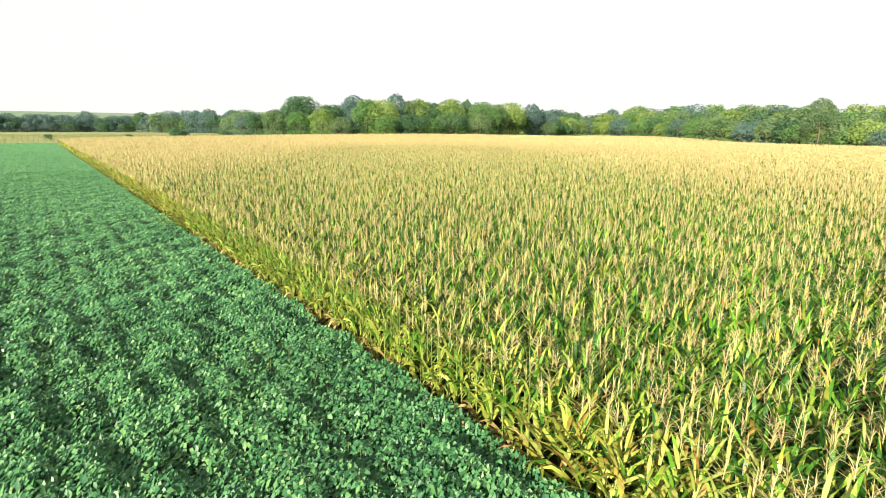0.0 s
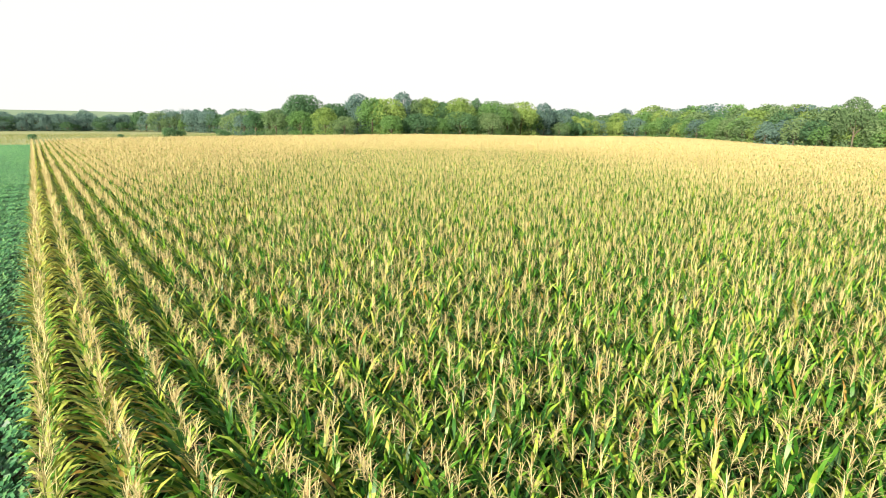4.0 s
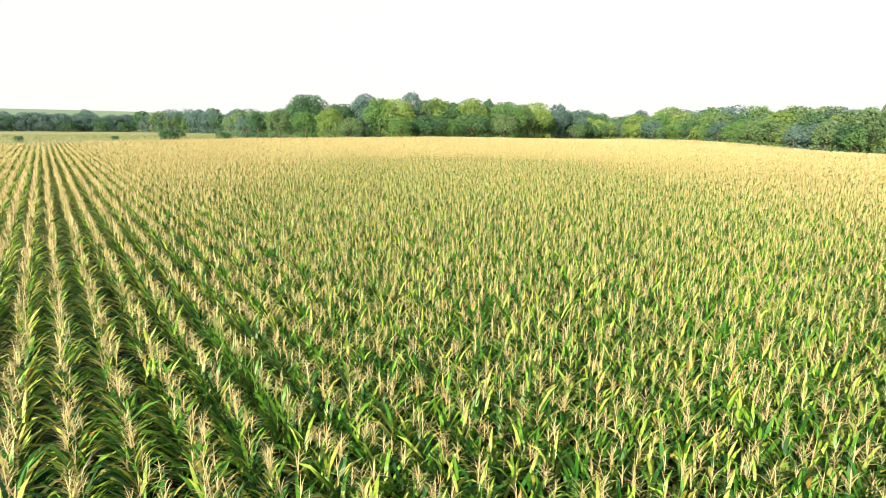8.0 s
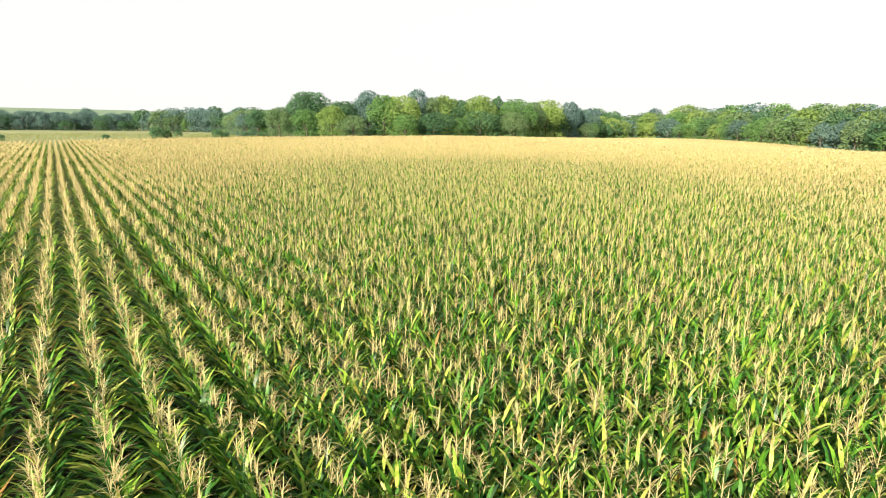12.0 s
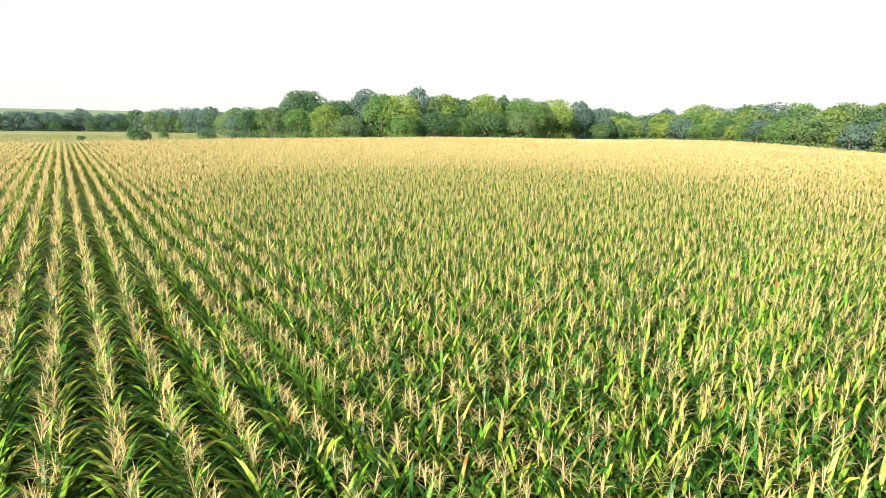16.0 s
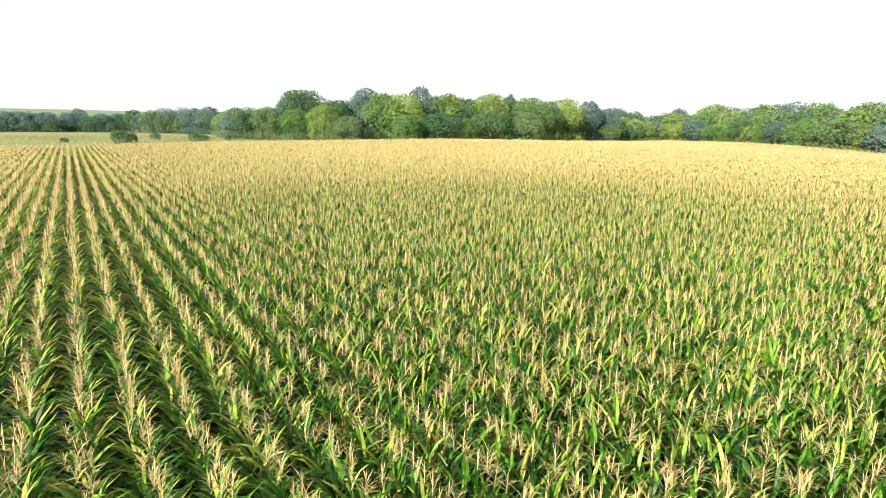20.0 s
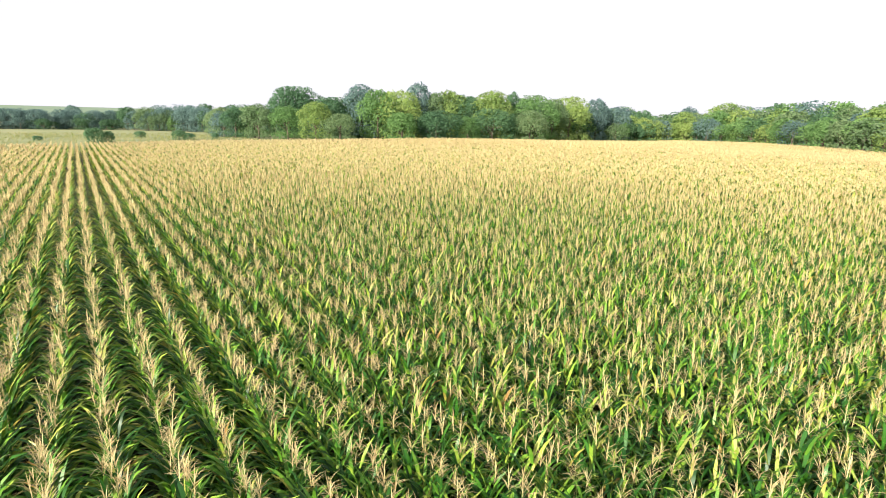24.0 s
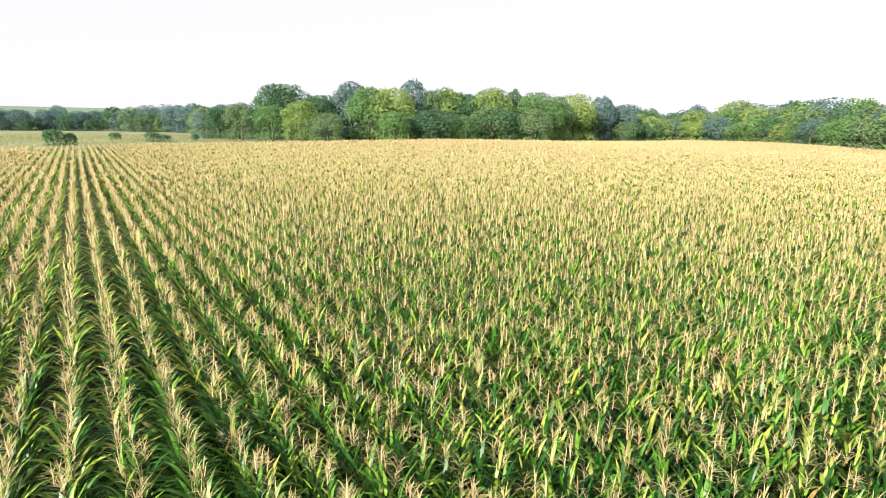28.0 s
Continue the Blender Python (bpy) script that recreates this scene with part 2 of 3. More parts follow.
gx, gy = grid_lines(-3500, 3500, -60, 300, 6, 160), grid_lines(-2500, 4000, -60, 460, 6, 160)
X, Y = np.meshgrid(gx, gy)
ground_verts = np.stack([X, Y, lie(X, Y)], -1).reshape(-1, 3)
nx = len(gx)
ia = (np.arange(len(gy) - 1)[:, None] * nx + np.arange(nx - 1)).ravel()
quads = np.stack([np.stack([ia, ia + 1, ia + nx + 1], 1), np.stack([ia, ia + nx + 1, ia + nx], 1)], 1).reshape(-1, 3)
mid = ground_verts[quads].mean(1)
soil = in_corn(mid[:, 0], mid[:, 1]) | ((mid[:, 0] <= 0) & (mid[:, 0] > -120) & (mid[:, 1] < 185) & (mid[:, 1] > -40))
slot = np.where(soil, 0, np.where((mid[:, 1] > 620) | (mid[:, 1] < -40), 2, 1))
ground = tagged(new("ground", mesh_of("ground", ground_verts, quads, slot, [SOIL, MEADOW, HILL_CROP])), "dark field soil, dry meadow turf and a green far hill", "ground", kind="structure")


# ---- corn ----
CORN = [CORN_LEAF, CORN_TASSEL, CORN_STALK, CORN_DRY_SHEEN]
ROW, STEP = 0.762, 0.165


def corn_leaf_spec(r, dry_low):
    """Turn, height, rise, droop, length, width and dryness of the leaves of one plant, lowest first."""
    turn, out = r.normal(0, 0.5), []
    for i in range(13):
        u = i / 12
        z = 0.34 + 1.26 * u ** 0.92
        out.append((turn + (math.pi if i % 2 else 0) + r.normal(0, 0.35 + 0.35 * u), z, 0.62 + 0.5 * u + r.normal(0, 0.14),
                    (2.1 - 1.0 * u) * r.uniform(0.65, 1.3), (0.92 - 0.44 * u ** 1.3) * r.uniform(0.85, 1.12), 0.1 - 0.042 * u, z < dry_low * r.uniform(0.6, 1.3)))
    return out


def tassel_spec(r, n=13):
    """Turn, height, rise, droop and length of the branches of one tassel."""
    return [(r.uniform(0, 2 * math.pi), 1.9 + 0.25 * i / n, r.uniform(0.2, 1.25), r.uniform(0.3, 1.6), r.uniform(0.13, 0.26)) for i in range(n)]


# Detail of a plant by distance: leaves kept, leaf segments, leaf width, tassel branches, branch segments, branch width
DETAIL = (
    (tuple(range(13)), 3, 1.05, 14, 2, 0.0105),
    ((0, 2, 4, 6, 8, 9, 10, 11, 12), 2, 1.12, 12, 1, 0.03),
    ((1, 3, 5, 7, 9, 11), 1, 2.5, 8, 1, 0.062),
)


def corn_template(r, detail, dry_low=0.35, ripe_sheen=0.0):
    keep, segments, wide, branches, split, fine = DETAIL[detail]
    bag, lean = Bag(), r.normal(0, 0.05, 2)
    if detail == 0:
        bag.add(*blade((0, 0, 0.1), r.uniform(0, 6), 1.55, 0.0, 1.9, 0.035, 1), 2)
    spec = corn_leaf_spec(r, dry_low)
    for turn, z, rise, droop, length, width, dry in (spec[i] for i in keep):
        if segments == 1:
            rise, length = rise - droop * 0.3, length * 0.9
        # besides dry leaves, a share of green ones is coloured pale as painted sheen
        bag.add(*blade((lean[0] * z / 2, lean[1] * z / 2, z), turn, rise, droop, length, width * wide, segments, twist=r.normal(0, 0.7)), 3 if dry or r.random() < ripe_sheen else 0)
    bag.add(*blade((lean[0], lean[1], 1.92), r.uniform(0, 6), 1.45, 0.1, 0.4, fine * 1.4, split), 1)
    for turn, z, rise, droop, length in tassel_spec(r, branches):
        if split == 1:
            rise -= droop * 0.3
        bag.add(*blade((lean[0], lean[1], z), turn, rise, droop, length, fine, split), 1)
    return bag.arrays()


def clump_template(r, tassels, leaves, step, fat):
    """A short stretch of far row as plumes and blades."""
    bag = Bag()
    for i in range(leaves):
        z = r.uniform(0.5, 1.6)
        # nearly half the blades get the dry colour, painted sheen of a grazing view
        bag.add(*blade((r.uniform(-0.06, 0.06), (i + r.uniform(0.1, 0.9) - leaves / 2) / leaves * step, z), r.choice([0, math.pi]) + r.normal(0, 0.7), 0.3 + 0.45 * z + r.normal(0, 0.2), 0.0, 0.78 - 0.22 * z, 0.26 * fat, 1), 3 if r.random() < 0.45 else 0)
    for i in range(tassels):
        bag.add(*blade((r.uniform(-0.05, 0.05), (i + r.uniform(0.1, 0.9) - tassels / 2) / tassels * step, r.uniform(1.9, 2.15)), r.uniform(0, 6.3), r.uniform(0.1, 1.35), 0.0, r.uniform(0.17, 0.28), 0.095 * fat, 1), 1)
    return bag.arrays()


def scatter(templates, x, y, scale, seed, lean=0.05, slot_swap=None):
    """Copies of templates laid out at places, as arrays."""
    r = np.random.default_rng(seed)
    kind = r.integers(0, len(templates), len(x))
    out_v, out_f, out_s, count = [], [], [], 0
    for k, (v, f, s) in enumerate(templates):
        at = np.where(kind == k)[0]
        if not len(at):
            continue
        a = r.normal(0, 0.4 if lean >= 0 else 0.05, len(at)) + np.where(r.random(len(at)) < 0.5, 0, math.pi)
        c, n = np.cos(a)[:, None], np.sin(a)[:, None]
        size = scale[at][:, None]
        lx, ly = r.normal(0, abs(lean), (2, len(at), 1))
        vx, vy, vz = (v[:, i][None] for i in range(3))
        px = (vx * c - vy * n) * size + lx * vz + x[at][:, None]
        py = (vx * n + vy * c) * size + ly * vz + y[at][:, None]
        pz = vz * size + lie(x[at], y[at])[:, None]
        out_v.append(np.stack([px, py, pz], -1).reshape(-1, 3))
        out_f.append((f[None] + (np.arange(len(at)) * len(v))[:, None, None] + count).reshape(-1, 3))
        slots = np.tile(s, (len(at), 1))
        if slot_swap is not None:
            slots = slot_swap(slots, x[at], r)
        out_s.append(slots.ravel())
        count += len(v) * len(at)
    return np.concatenate(out_v), np.concatenate(out_f), np.concatenate(out_s)


def along(x, y):
    """Distance from the straight line over which the field is crossed."""
    ax, ay, bx, by = -5.0, 2.0, 47.0, 74.0
    u = np.clip(((x - ax) * (bx - ax) + (y - ay) * (by - ay)) / ((bx - ax) ** 2 + (by - ay) ** 2), 0, 1)
    return np.hypot(x - ax - u * (bx - ax), y - ay - u * (by - ay))


def row_places(step, seed):
    """Places along all rows of the field."""
    r = np.random.default_rng(seed)
    k = np.arange(0, int(318 / ROW))
    yy = np.arange(-30, 240, step)
    x, y = (a.ravel() for a in np.meshgrid(k * ROW, yy))
    x, y = x + r.normal(0, 0.035, len(x)), y + r.uniform(-0.4, 0.4, len(y)) * step
    keep = in_corn(x, y) & (r.random(len(x)) > 0.03)
    return x[keep], y[keep]


def edge_yellow(slots, x, r):
    """The outer rows ripen first."""
    p = (np.clip(0.65 - x / 2.4, 0.0, 0.65) + 0.12 * np.exp(-np.maximum(x, 0) / 5))[:, None]
    return np.where((slots == 0) & (r.random(slots.shape) < p), 3, slots)


px, py = row_places(STEP, 3)
dist = along(px, py) + rng.normal(0, 0.6, len(px))
ahead = py > 0.2 * px - 12
named = (np.abs(px) < 0.4) & (py > 5.0) & (py < 28.0)
inner = np.zeros(len(px), bool)
for row, start in ((62, 77.0), (34, 51.5), (12, 31.5)):
    inner |= (np.abs(px - row * ROW) < 0.5) & (py > start) & (py < start + 5.5)
full = ahead & ~named & ~inner
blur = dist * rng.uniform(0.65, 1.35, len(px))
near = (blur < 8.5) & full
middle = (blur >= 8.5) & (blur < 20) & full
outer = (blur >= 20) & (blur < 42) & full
size = lambda n: rng.normal(1.0, 0.055, n)  # noqa: E731
field = tagged(new("corn_field"), "ripening green and yellow corn crop in straight rows with tan tassels", "crop", kind="stuff")
# share of dry-coloured leaves grows with distance, painting in grazing-angle sheen
for detail, mask, ripe_sheen, seed in ((0, near, 0.05, 11), (1, middle, 0.14, 12), (2, outer, 0.4, 16)):
    temps = [corn_template(rng, detail, 0.25, ripe_sheen) for _ in range(14)]
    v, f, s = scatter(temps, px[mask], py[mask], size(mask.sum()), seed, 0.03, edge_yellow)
    tagged(part("corn_plants", mesh_of("corn_plants", v, f, s, CORN), field), kind="stuff")
qx, qy = row_places(0.46, 5)
qd = along(qx, qy) * np.random.default_rng(8).uniform(0.65, 1.35, len(qx))
behind = qy <= 0.2 * qx - 14
far_a = (qd >= 42) & (qd < 85) & ~behind
far_c = behind & (along(qx, qy) >= 6) & (rng.random(len(qx)) < 0.4)
wx, wy = row_places(0.9, 6)
far_b = (along(wx, wy) * np.random.default_rng(9).uniform(0.65, 1.35, len(wx)) >= 85) & (wy > 0.2 * wx - 14)
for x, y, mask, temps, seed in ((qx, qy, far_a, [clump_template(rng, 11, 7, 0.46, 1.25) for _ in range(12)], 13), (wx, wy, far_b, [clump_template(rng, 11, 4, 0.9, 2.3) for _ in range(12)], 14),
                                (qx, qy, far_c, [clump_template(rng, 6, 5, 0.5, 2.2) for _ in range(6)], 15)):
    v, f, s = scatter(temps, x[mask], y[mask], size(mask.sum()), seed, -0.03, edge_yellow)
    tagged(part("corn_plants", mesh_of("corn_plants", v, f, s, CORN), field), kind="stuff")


# Plants of the outermost row and of a few rows inside, each one a thing.
def corn_plant(r, edge):
    words = "yellowing corn plant with dry hanging lower leaves and a tan tassel" if edge else "green corn plant with arching leaves and a tan tassel"
    root = tagged(new("corn_plant"), words, "corn plant", "corn plants of the outermost row" if edge else "corn plants inside the field")
    lean = r.normal(0, 0.04, 2)
    v, f = tube([(0, 0, 0), (lean[0] * 0.4, lean[1] * 0.4, 1.1), (lean[0], lean[1], 2.1)], (0.016, 0.013, 0.006), 5)
    part("stalk", mesh_of("stalk", v, f, [0] * len(f), [CORN_STALK]), root)
    for turn, z, rise, droop, length, width, dry in corn_leaf_spec(r, 0.9 if edge else 0.4):
        dry = dry or (edge and r.random() < 0.7)
        if edge:
            turn, length = r.uniform(0, 2 * math.pi), length * (0.6 + 0.15 * z)
            rise, droop = (1.1, r.uniform(2.4, 3.4)) if z < 1.1 else (rise, droop * 1.2)
        dead = edge and z < r.uniform(0.4, 0.95)
        if dead:
            rise, droop, width = 0.6, r.uniform(2.6, 4.0), width * 0.9
        v, f = blade((lean[0] * z / 2, lean[1] * z / 2, z), turn, rise, droop, length, width, 5, twist=r.normal(0, 0.6))
        part("leaf", mesh_of("leaf", v, f, [0] * len(f), [CORN_DEAD if dead else CORN_DRY_SHEEN if dry else CORN_LEAF]), root, "withered brown leaf" if dead else "dry yellow leaf" if dry else "")
    bag = Bag().add(*blade((lean[0], lean[1], 1.9), 0, 1.5, 0.05, 0.48, 0.02, 2), 0)
    for turn, z, rise, droop, length in tassel_spec(r):
        bag.add(*blade((lean[0], lean[1], z), turn, rise, droop, length, 0.012, 2), 0)
    part("tassel", mesh_of("tassel", *bag.arrays(), [CORN_TASSEL]), root)
    return root


for edge, mask in ((True, named), (False, inner)):
    kinds = [corn_plant(rng, edge) for _ in range(8)]
    for i, (x, y) in enumerate(zip(px[mask], py[mask])):
        m = pose(x, y, lie_at(x, y), 0, 0, rng.uniform(0, 360) if edge else rng.normal(0, 25)) @ Matrix.Scale(rng.normal(1, 0.05), 4)
        if i < 8:
            kinds[i].matrix_basis = m
        else:
            again(kinds[i % 8], m)


# ---- soybeans ----
def leaflet(r, size, tilt):
    """One pointed oval leaflet lying on the canopy."""
    a, t, d = r.uniform(0, 2 * math.pi, len(size)), np.clip(r.normal(0, tilt, len(size)), -1.1, 1.1), np.clip(r.normal(0, tilt, len(size)), -1.1, 1.1)
    shape = np.array([(-1, 0, 0), (-0.1, 0.62, 0.12), (1.1, 0, -0.15), (-0.1, -0.62, 0.12)])
    c, s = np.cos(a)[:, None], np.sin(a)[:, None]
    u, w = shape[:, 0][None], shape[:, 1][None]
    z = shape[:, 2][None] + u * np.tan(t)[:, None] * 0.8 + w * np.tan(d)[:, None] * 0.8
    z = z + 0.6 * (0.92 * (u * c - w * s) + 0.39 * (u * s + w * c))  # leaves turn towards the sun
    return np.stack([(u * c - w * s), (u * s + w * c), z], -1) * size[:, None, None]


def soy_patch(x0, x1, y0, y1, density, leaf, seed):
    r = np.random.default_rng(seed)
    n = int((x1 - x0) * (y1 - y0) * density)
    x, y = r.uniform(x0, x1, n), r.uniform(y0, y1, n)
    row = np.cos((x + 0.38) / 0.762 * 2 * math.pi)
    bumps = 1.3 * np.sin(x * 2.1 + 1.7 * np.sin(y * 0.9)) * np.sin(y * 1.7 + 1.3 * np.sin(x * 1.1)) + 0.6 * np.sin(y * 4.3 + x * 3.1) * np.sin(x * 5.2 - y * 2.0)
    calm = min(1.0, (0.052 / leaf) ** 2)
    top = 0.8 + (0.045 * row + 0.1 * bumps) * calm
    depth = r.random(n) ** 1.8 * 0.45 * calm
    v = leaflet(r, leaf * r.uniform(0.75, 1.25, n), 0.5 if leaf < 0.06 else 0.32 if leaf < 0.1 else 0.2)
    v += np.stack([x, y, lie(x, y) + top - depth], -1)[:, None]
    f = np.arange(n)[:, None, None] * 4 + np.array([[0, 1, 2], [0, 2, 3]])[None]
    return v.reshape(-1, 3), f.reshape(-1, 3)


soy = tagged(new("soybean_field"), "dense dark green soybean crop beside the corn", "crop", kind="stuff")
for i, box in enumerate([(-8.5, -0.3, 3, 16, 780, 0.044), (-9, -0.3, 16, 34, 330, 0.06), (-10, -0.3, 34, 70, 230, 0.08), (-12, -0.3, 70, 110, 120, 0.115), (-14, -0.3, 110, 168, 60, 0.17),
                         (-26, -8.5, -20, 34, 45, 0.15), (-60, -26, 3, 34, 24, 0.26), (-60, -10, 34, 110, 16, 0.31), (-60, -14, 110, 176, 12, 0.36), (-8.5, -0.3, -20, 3, 40, 0.15), (-60, -26, -20, 3, 20, 0.28)]):
    v, f = soy_patch(*box, 30 + i)
    tagged(part("soybean_plants", mesh_of("soybean_plants", v, f, np.zeros(len(f)), [SOY_LEAF]), soy), kind="stuff")


# single soybean plants at the field corner, each one a thing
def soybean_plant(r):
    root = tagged(new("soybean_plant"), "bushy dark green soybean plant with broad leaflets", "soybean plant", "soybean plants beside the corn")
    v, f = tube([(0, 0, 0), (0.02, 0.01, 0.4), (0.03, -0.01, 0.8)], (0.008, 0.006, 0.003), 5)
    part("stem", mesh_of("stem", v, f, [0] * len(f), [SOY_STEM]), root)
    for i in range(12):
        a, z = i * 2.4 + r.normal(0, 0.3), 0.38 + 0.04 * i
        reach = 0.26 - 0.02 * i
        bag = Bag()
        for d in (-1.1, 0, 1.1):
            w = np.array([math.cos(a + d), math.sin(a + d), 0])
            s = np.array([-w[1], w[0], 0])
            o = np.array([math.cos(a) * reach, math.sin(a) * reach, z + 0.08])
            droop = np.array([0, 0, r.normal(0, 0.35)])
            w = w + droop
            s = s + np.array([0, 0, r.normal(0, 0.5)])
            bag.add([o, o + w * 0.03 + s * 0.026 + (0, 0, 0.012), o + w * 0.058 + s * 0.019, o + w * 0.088 - (0, 0, 0.015), o + w * 0.058 - s * 0.019, o + w * 0.03 - s * 0.026 + (0, 0, 0.012)],
                    [(0, 1, 5), (1, 2, 5), (2, 4, 5), (2, 3, 4)], 0)
        part("leaf", mesh_of("leaf", *bag.arrays(), [SOY_LEAF]), root)
    return root


kinds = [soybean_plant(rng) for _ in range(5)]
for i in range(90):
    x, y = -0.62 - 0.55 * (i % 6) + rng.normal(0, 0.06), 5.2 + 0.42 * (i // 6) + rng.normal(0, 0.06)
    m = pose(x, y, lie_at(x, y), 0, 0, rng.uniform(0, 360)) @ Matrix.Scale(rng.normal(1.1, 0.06), 4)
    if i < 5:
        kinds[i].matrix_basis = m
    else:
        again(kinds[i % 5], m)


# ---- trees ----
def crown_mesh(r, height, width, material, low=0.12, leaf=0.34, count=2200):
    """Leaf clumps on rounded lobes that stand out from a dome, with gaps between them."""
    n, lobes = 26, []
    for i in range(n):
        up = -0.55 + 1.53 * (i + r.uniform(0, 1)) / n
        a = i * 2.4 + r.normal(0, 0.35)
        ring = math.sqrt(max(0.0, 1 - up * up)) * r.uniform(0.8, 1.08)
        big = r.uniform(0.17, 0.27) * width * (1.0 - 0.2 * max(up, 0))
        mid, half = height * (0.55 + low * 0.5), height * (0.43 - low * 0.5)
        lobes.append((ring * math.cos(a) * width * 0.34, ring * math.sin(a) * width * 0.34, mid + up * (half - big * 0.55) * r.uniform(0.88, 1.04), big))
    for i in range(9):  # skirt of low boughs
        a, big = i * 0.7 + r.normal(0, 0.2), r.uniform(0.13, 0.2) * width
        lobes.append((math.cos(a) * width * 0.33, math.sin(a) * width * 0.33, height * (low + r.uniform(0.06, 0.2)), big))
    lobes.append((0, 0, height * 0.5, width * 0.34))
    lobes = np.array(lobes)
    pick = r.choice(len(lobes), count, p=lobes[:, 3] ** 2 / (lobes[:, 3] ** 2).sum())
    way = r.normal(0, 1, (count, 3))
    way /= np.linalg.norm(way, axis=1)[:, None]
    # most leaves lie on the outer, upper side of their lobe
    out = lobes[pick, :3] - np.array([0, 0, height * 0.42])
    out /= np.linalg.norm(out, axis=1)[:, None] + 1e-6
    way = way + out * 0.55 + np.array([0, 0, 0.2])
    way /= np.linalg.norm(way, axis=1)[:, None]
    place = lobes[pick, :3] + way * lobes[pick, 3:] * r.uniform(0.72, 1.06, (count, 1))
    place[:, 2] = np.clip(place[:, 2], 0.25, height)
    normal = way + r.normal(0, 0.45, (count, 3))
    normal /= np.linalg.norm(normal, axis=1)[:, None]
    a = np.cross(normal, r.normal(0, 1, (count, 3)))
    a /= np.linalg.norm(a, axis=1)[:, None]
    b = np.cross(normal, a)
    half = leaf * r.uniform(0.6, 1.35, (count, 1))
    bend = normal * half * 0.3
    v = np.stack([place - a * half, place + b * half * 0.75 + bend, place + a * half * 1.1, place - b * half * 0.75 + bend], 1)
    f = np.arange(count)[:, None, None] * 4 + np.array([[0, 1, 2], [0, 2, 3]])[None]
    return mesh_of("crown", v.reshape(-1, 3), f.reshape(-1, 3), np.zeros(2 * count), [material])


def trunk_mesh(r, height, width):
    bag = Bag()
    lean = r.normal(0, 0.03, 2) * height
    top = (lean[0], lean[1], height * 0.7)
    thick = 0.018 * height + 0.06
    bag.add(*tube([(0, 0, -0.4), (0, 0, 0.3), (lean[0] * 0.4, lean[1] * 0.4, height * 0.3), top], (thick * 1.5, thick, thick * 0.75, thick * 0.25), 7), 0)
    for i in range(5):
        a, z = r.uniform(0, 6.3), height * r.uniform(0.2, 0.5)
        reach = width * r.uniform(0.22, 0.38)
        bag.add(*tube([(lean[0] * z / height, lean[1] * z / height, z), (math.cos(a) * reach * 0.5, math.sin(a) * reach * 0.5, z + height * 0.12),
                       (math.cos(a) * reach, math.sin(a) * reach, z + height * 0.28)], (thick * 0.5, thick * 0.33, thick * 0.12), 5), 0)
    return mesh_of("trunk", *bag.arrays(), [BARK])


def tree_kind(tone, height, width, low, words, name="tree", count=1750, leaf=0.34):
    root = tagged(new(name), words, name, "trees of the wood edge" if name == "tree" else "bushes in the meadow")
    part("trunk", trunk_mesh(rng, height, width), root)
    part("crown", crown_mesh(rng, height, width, CROWNS[tone], low, leaf, count), root)
    root["free"] = 1
    return root


SHAPES = ((10.5, 0.05, "rounded"), (9, 0.06, "tall"), (12.5, 0.05, "spreading"))
TREES, TALL_TREES = {}, {}
for tone in CROWNS:
    TREES[tone] = [tree_kind(tone, 14, w, low, f"{shape} {tone} broadleaf tree in full summer leaf") for w, low, shape in SHAPES]
    TALL_TREES[tone] = [tree_kind(tone, 14, w, low, f"{shape} {tone} broadleaf tree with a dense lobed crown", count=4600, leaf=0.235) for w, low, shape in SHAPES]


def plant_tree(tone, n, x, y, height, stretch=1.0, kinds=TALL_TREES):
    kind = kinds[tone][n % 3]
    height *= 1.03
    k = height / 14
    m = pose(x, y, lie_at(x, y) - 0.1, 0, 0, rng.uniform(0, 360)) @ Matrix.Diagonal((k * stretch, k * stretch, k, 1))
    if kind.get("free"):
        del kind["free"]
        kind.matrix_basis = m
        return kind
    return again(kind, m)


def tree_line(points, spacing, low, high, tones, jitter=2.0, stretch=1.1):
    points = [Vector(p) for p in points]
    for a, b in zip(points, points[1:]):
        n = max(1, round((b - a).length / spacing))
        for i in range(n):
            p = a.lerp(b, (i + rng.uniform(0.2, 0.8)) / n)
            x, y = p.x + rng.normal(0, jitter), p.y + rng.normal(0, jitter)
            plant_tree(tones[rng.integers(len(tones))], int(rng.integers(3)), x, y, rng.uniform(low, high), stretch * rng.uniform(0.85, 1.15), TREES)


MIX = ["deep green", "deep green", "fresh green", "fresh green", "olive", "yellow-green", "yellow-green", "blue-green"]
# far line beyond the meadow, its distance haze painted in as bluish leaf colour
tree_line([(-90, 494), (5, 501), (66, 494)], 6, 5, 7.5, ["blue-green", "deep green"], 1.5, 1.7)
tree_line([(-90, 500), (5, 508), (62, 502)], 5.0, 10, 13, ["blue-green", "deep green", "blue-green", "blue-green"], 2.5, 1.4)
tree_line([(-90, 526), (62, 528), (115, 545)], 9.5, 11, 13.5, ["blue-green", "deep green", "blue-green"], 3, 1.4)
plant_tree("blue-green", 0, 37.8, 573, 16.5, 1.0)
# paler trees in front of its corner
plant_tree("olive", 2, 84, 470, 11.5, 1.2)
plant_tree("fresh green", 0, 92, 462, 9.5, 1.2)
# line that comes down towards the wood, haze again put into bluish leaf tones
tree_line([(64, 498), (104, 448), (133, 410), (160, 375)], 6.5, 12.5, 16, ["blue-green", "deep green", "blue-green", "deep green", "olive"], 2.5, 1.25)
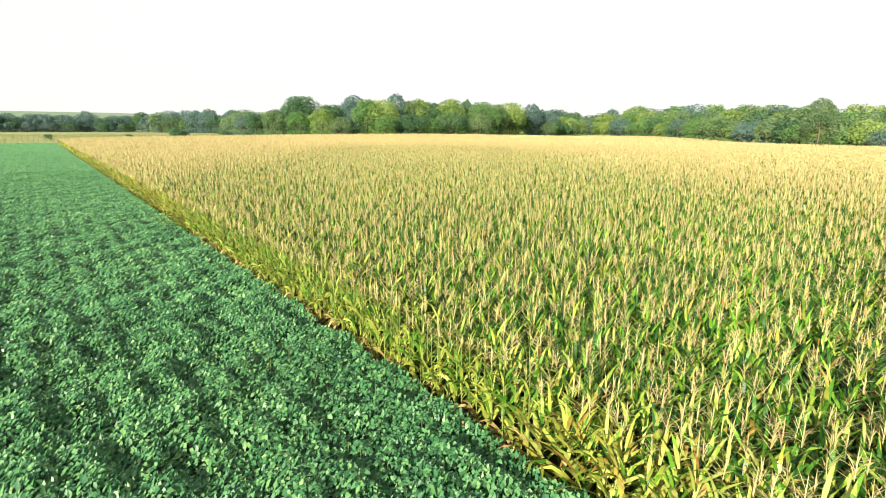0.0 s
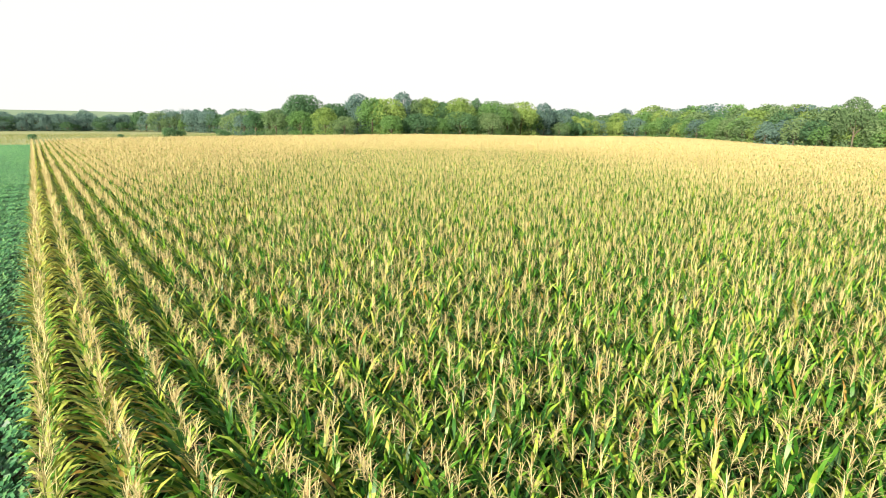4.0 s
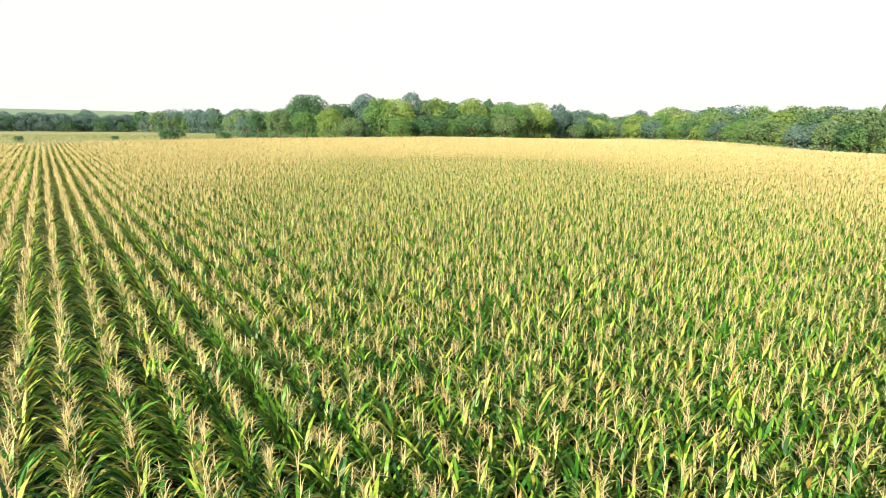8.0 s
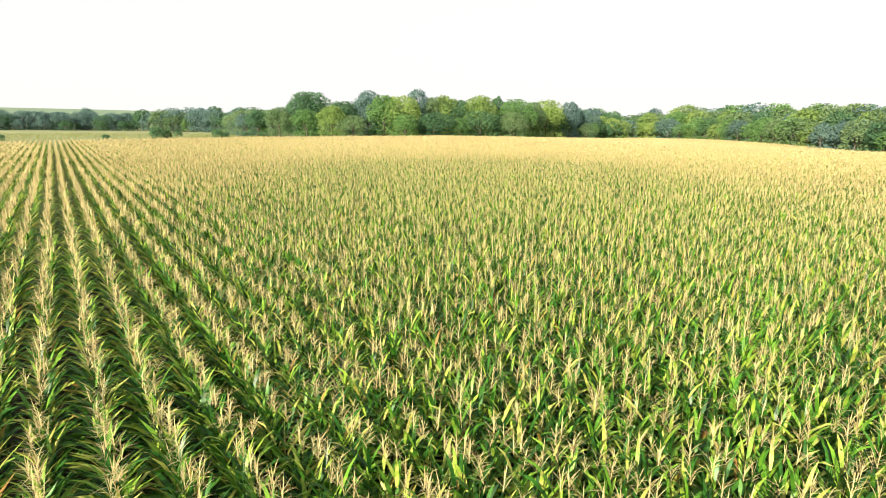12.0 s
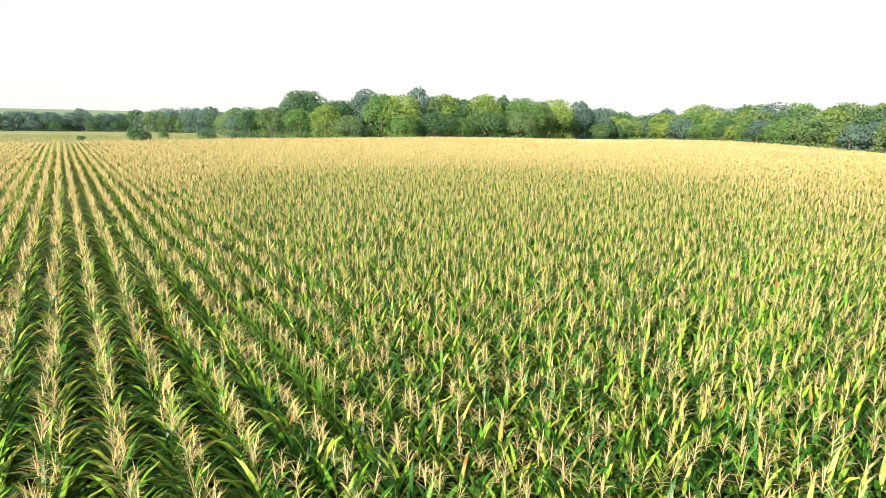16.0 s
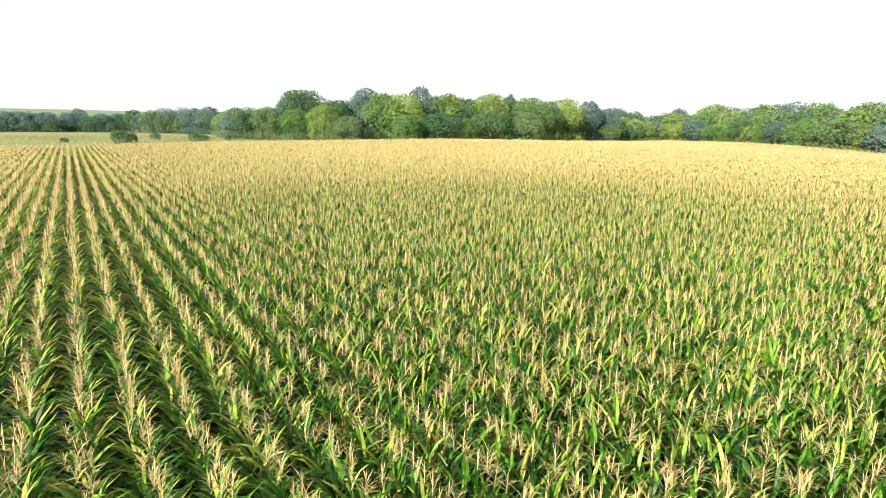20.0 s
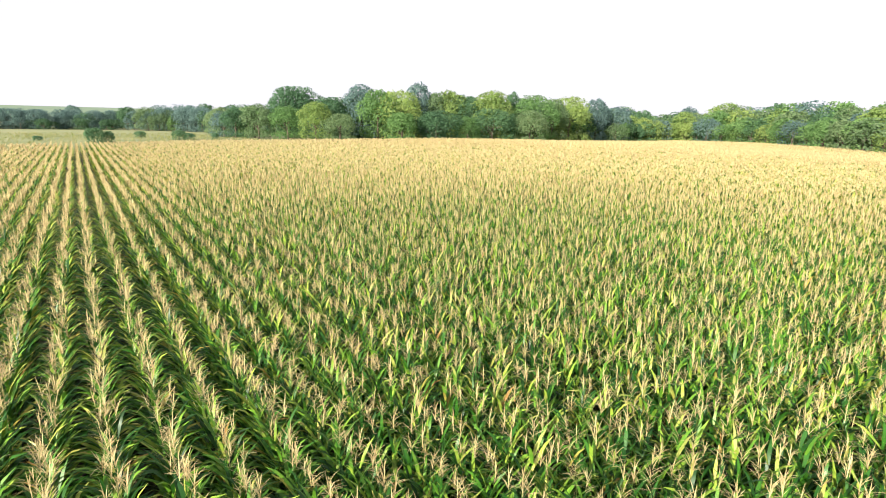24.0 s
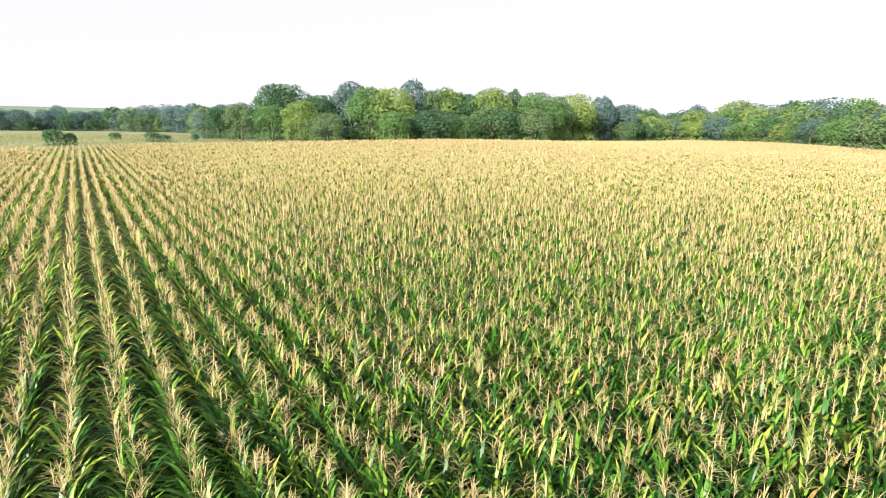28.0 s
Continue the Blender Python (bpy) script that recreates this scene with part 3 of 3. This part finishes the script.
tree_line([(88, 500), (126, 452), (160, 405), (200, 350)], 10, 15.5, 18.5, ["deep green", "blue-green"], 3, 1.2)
# the wood behind the corn: a low edge with shady recesses, taller crowns behind it
tree_line([(250, 235), (304, 246)], 6, 9, 13, MIX, 1.5, 1.2)
tree_line([(118, 258), (150, 248), (190, 238), (245, 252), (312, 262)], 7, 13.5, 16.5, MIX, 2.2, 1.2)
tree_line([(134, 266), (160, 258), (200, 248), (250, 262), (330, 276)], 8, 17, 19.5, MIX, 2.5, 1.1)
for tone, n, x, y, height, stretch in (("yellow-green", 0, 107, 245, 12.0, 1.05), ("olive", 2, 112, 236, 8.5, 1.2), ("fresh green", 1, 130, 225, 9.5, 1.3),
                                       ("deep green", 2, 145, 227, 10.2, 1.5), ("fresh green", 0, 157, 224, 8.5, 1.2), ("deep green", 2, 168, 224, 11.5, 1.4), ("olive", 0, 182, 218, 11.3, 1.2)):
    plant_tree(tone, n, x, y, height * 1.1, stretch * 1.12)
for tone, n, x, y, height, stretch in (("deep green", 0, 115, 253, 13.7, 1.1), ("blue-green", 0, 127, 251, 17.9, 0.85), ("fresh green", 0, 128, 239, 16.0, 0.95), ("yellow-green", 2, 135, 237, 16.2, 0.9),
                                       ("blue-green", 1, 149, 246, 19.8, 0.65), ("olive", 1, 155, 242, 16.8, 0.75), ("yellow-green", 1, 161, 241, 17.6, 0.85), ("deep green", 0, 166, 238, 15.5, 0.9)):
    plant_tree(tone, n, x, y, height * 1.1, stretch * 1.12)
for tone, n, x, y, height, stretch in (("yellow-green", 0, 174, 232, 17.8, 1.0), ("deep green", 1, 188, 236, 18.3, 0.55), ("fresh green", 2, 191, 226, 16.8, 1.0), ("olive", 0, 206, 231, 16.5, 0.9),
                                       ("yellow-green", 2, 219, 234, 18.2, 0.95), ("blue-green", 1, 246, 242, 19.0, 0.75), ("blue-green", 0, 260, 242, 15.4, 1.0), ("yellow-green", 1, 283, 242, 12.0, 0.95)):
    plant_tree(tone, n, x, y, height * 1.1, stretch * 1.12)
# its end towards the meadow, with one large crown over lower ones
for tone, n, x, y, height, stretch in (("deep green", 0, 111, 286, 18.4, 1.05), ("deep green", 0, 119, 292, 18.8, 1.0), ("olive", 0, 124, 275, 14.0, 1.1), ("fresh green", 1, 103, 263, 11.2, 1.3),
                                       ("olive", 1, 97, 280, 11.8, 1.2), ("fresh green", 2, 101, 301, 11.2, 1.25), ("deep green", 1, 92, 296, 10.5, 1.2)):
    plant_tree(tone, n, x, y, height * 1.1, stretch * 1.12)
tree_line([(92, 306), (96, 340), (104, 380)], 7, 10, 13, ["olive", "blue-green", "deep green"], 1.5, 1.3)
# the wood on the falling side, in lighter leaf tones that paint in its haze
HAZE_PALE = ["fresh green", "olive", "yellow-green", "olive", "blue-green", "fresh green", "deep green"]
tree_line([(306, 244), (323, 214), (311, 174), (297, 148), (283, 114), (268, 88), (257, 52), (247, 5)], 6, 10, 14.5, HAZE_PALE, 1.5, 1.2)
tree_line([(322, 250), (335, 214), (323, 170), (308, 142), (294, 108), (281, 84), (270, 48), (260, 0)], 7.5, 16.5, 19.5, HAZE_PALE + ["yellow-green", "olive"], 2.2, 1.1)
tree_line([(345, 240), (342, 175), (312, 110), (290, 50), (280, 0)], 9, 19.5, 22, HAZE_PALE + ["yellow-green"], 3, 1.15)
tree_line([(316, 264), (334, 238)], 5, 14, 16.5, HAZE_PALE, 1.5, 1.2)
tree_line([(335, 285), (362, 236)], 7, 15, 18, ["deep green", "fresh green"], 2, 1.3)
plant_tree("yellow-green", 1, 303, 241, 10.5, 0.8)
plant_tree("olive", 0, 266, 92, 22.5, 0.75)
plant_tree("blue-green", 1, 364, 269, 21.5, 0.9)

# bushes in the meadow
BUSH = [tree_kind(t, 3.4, 4.6, 0.02, f"low {t} bush standing in the dry meadow", "bush", 900, 0.2) for t in ("deep green", "deep green")]
for i, (x, y, h, w) in enumerate([(41.5, 240.5, 4.1, 0.85), (45.0, 243, 3.2, 0.8), (66, 262, 3.2, 1.0), (70, 268, 2.2, 1.2), (80, 275, 2.2, 0.8), (28, 262, 1.4, 1.4), (0, 238, 1.9, 1.0), (58, 300, 2.4, 1.2)]):
    m = pose(x, y, lie_at(x, y) - 0.05, 0, 0, 50 * i) @ Matrix.Diagonal((w * h / 3.4, w * h / 3.4, h / 3.4, 1))
    if i < 2:
        BUSH[i].matrix_basis = m
        del BUSH[i]["free"]
    else:
        again(BUSH[i % 2], m)
for kind in [k for kinds in (TREES, TALL_TREES) for some in kinds.values() for k in some]:
    if kind.get("free"):  # a kind that found no place
        for ob in (*kind.children, kind):
            bpy.data.objects.remove(ob)

# ---- meadow grass ----
n = 9000
mx, my = rng.uniform(-70, 95, n), rng.uniform(180, 400, n)
keep = ~in_corn(mx, my - 1) & ((mx > 0) | (my > 187))
mx, my = mx[keep], my[keep]
tufts = []
for _ in range(5):
    bag = Bag()
    for i in range(6):
        bag.add(*blade((rng.uniform(-0.3, 0.3), rng.uniform(-0.3, 0.3), 0), rng.uniform(0, 6.3), 1.2, 0.7, rng.uniform(0.4, 0.8), 0.09, 1), 0)
    tufts.append(bag.arrays())
v, f, s = scatter(tufts, mx, my, rng.uniform(0.6, 1.3, len(mx)), 21, 0.1)
tagged(new("meadow_grass", mesh_of("meadow_grass", v, f, s, [GRASS])), "dry yellow-green meadow grass beyond the crop", "grass", kind="stuff")
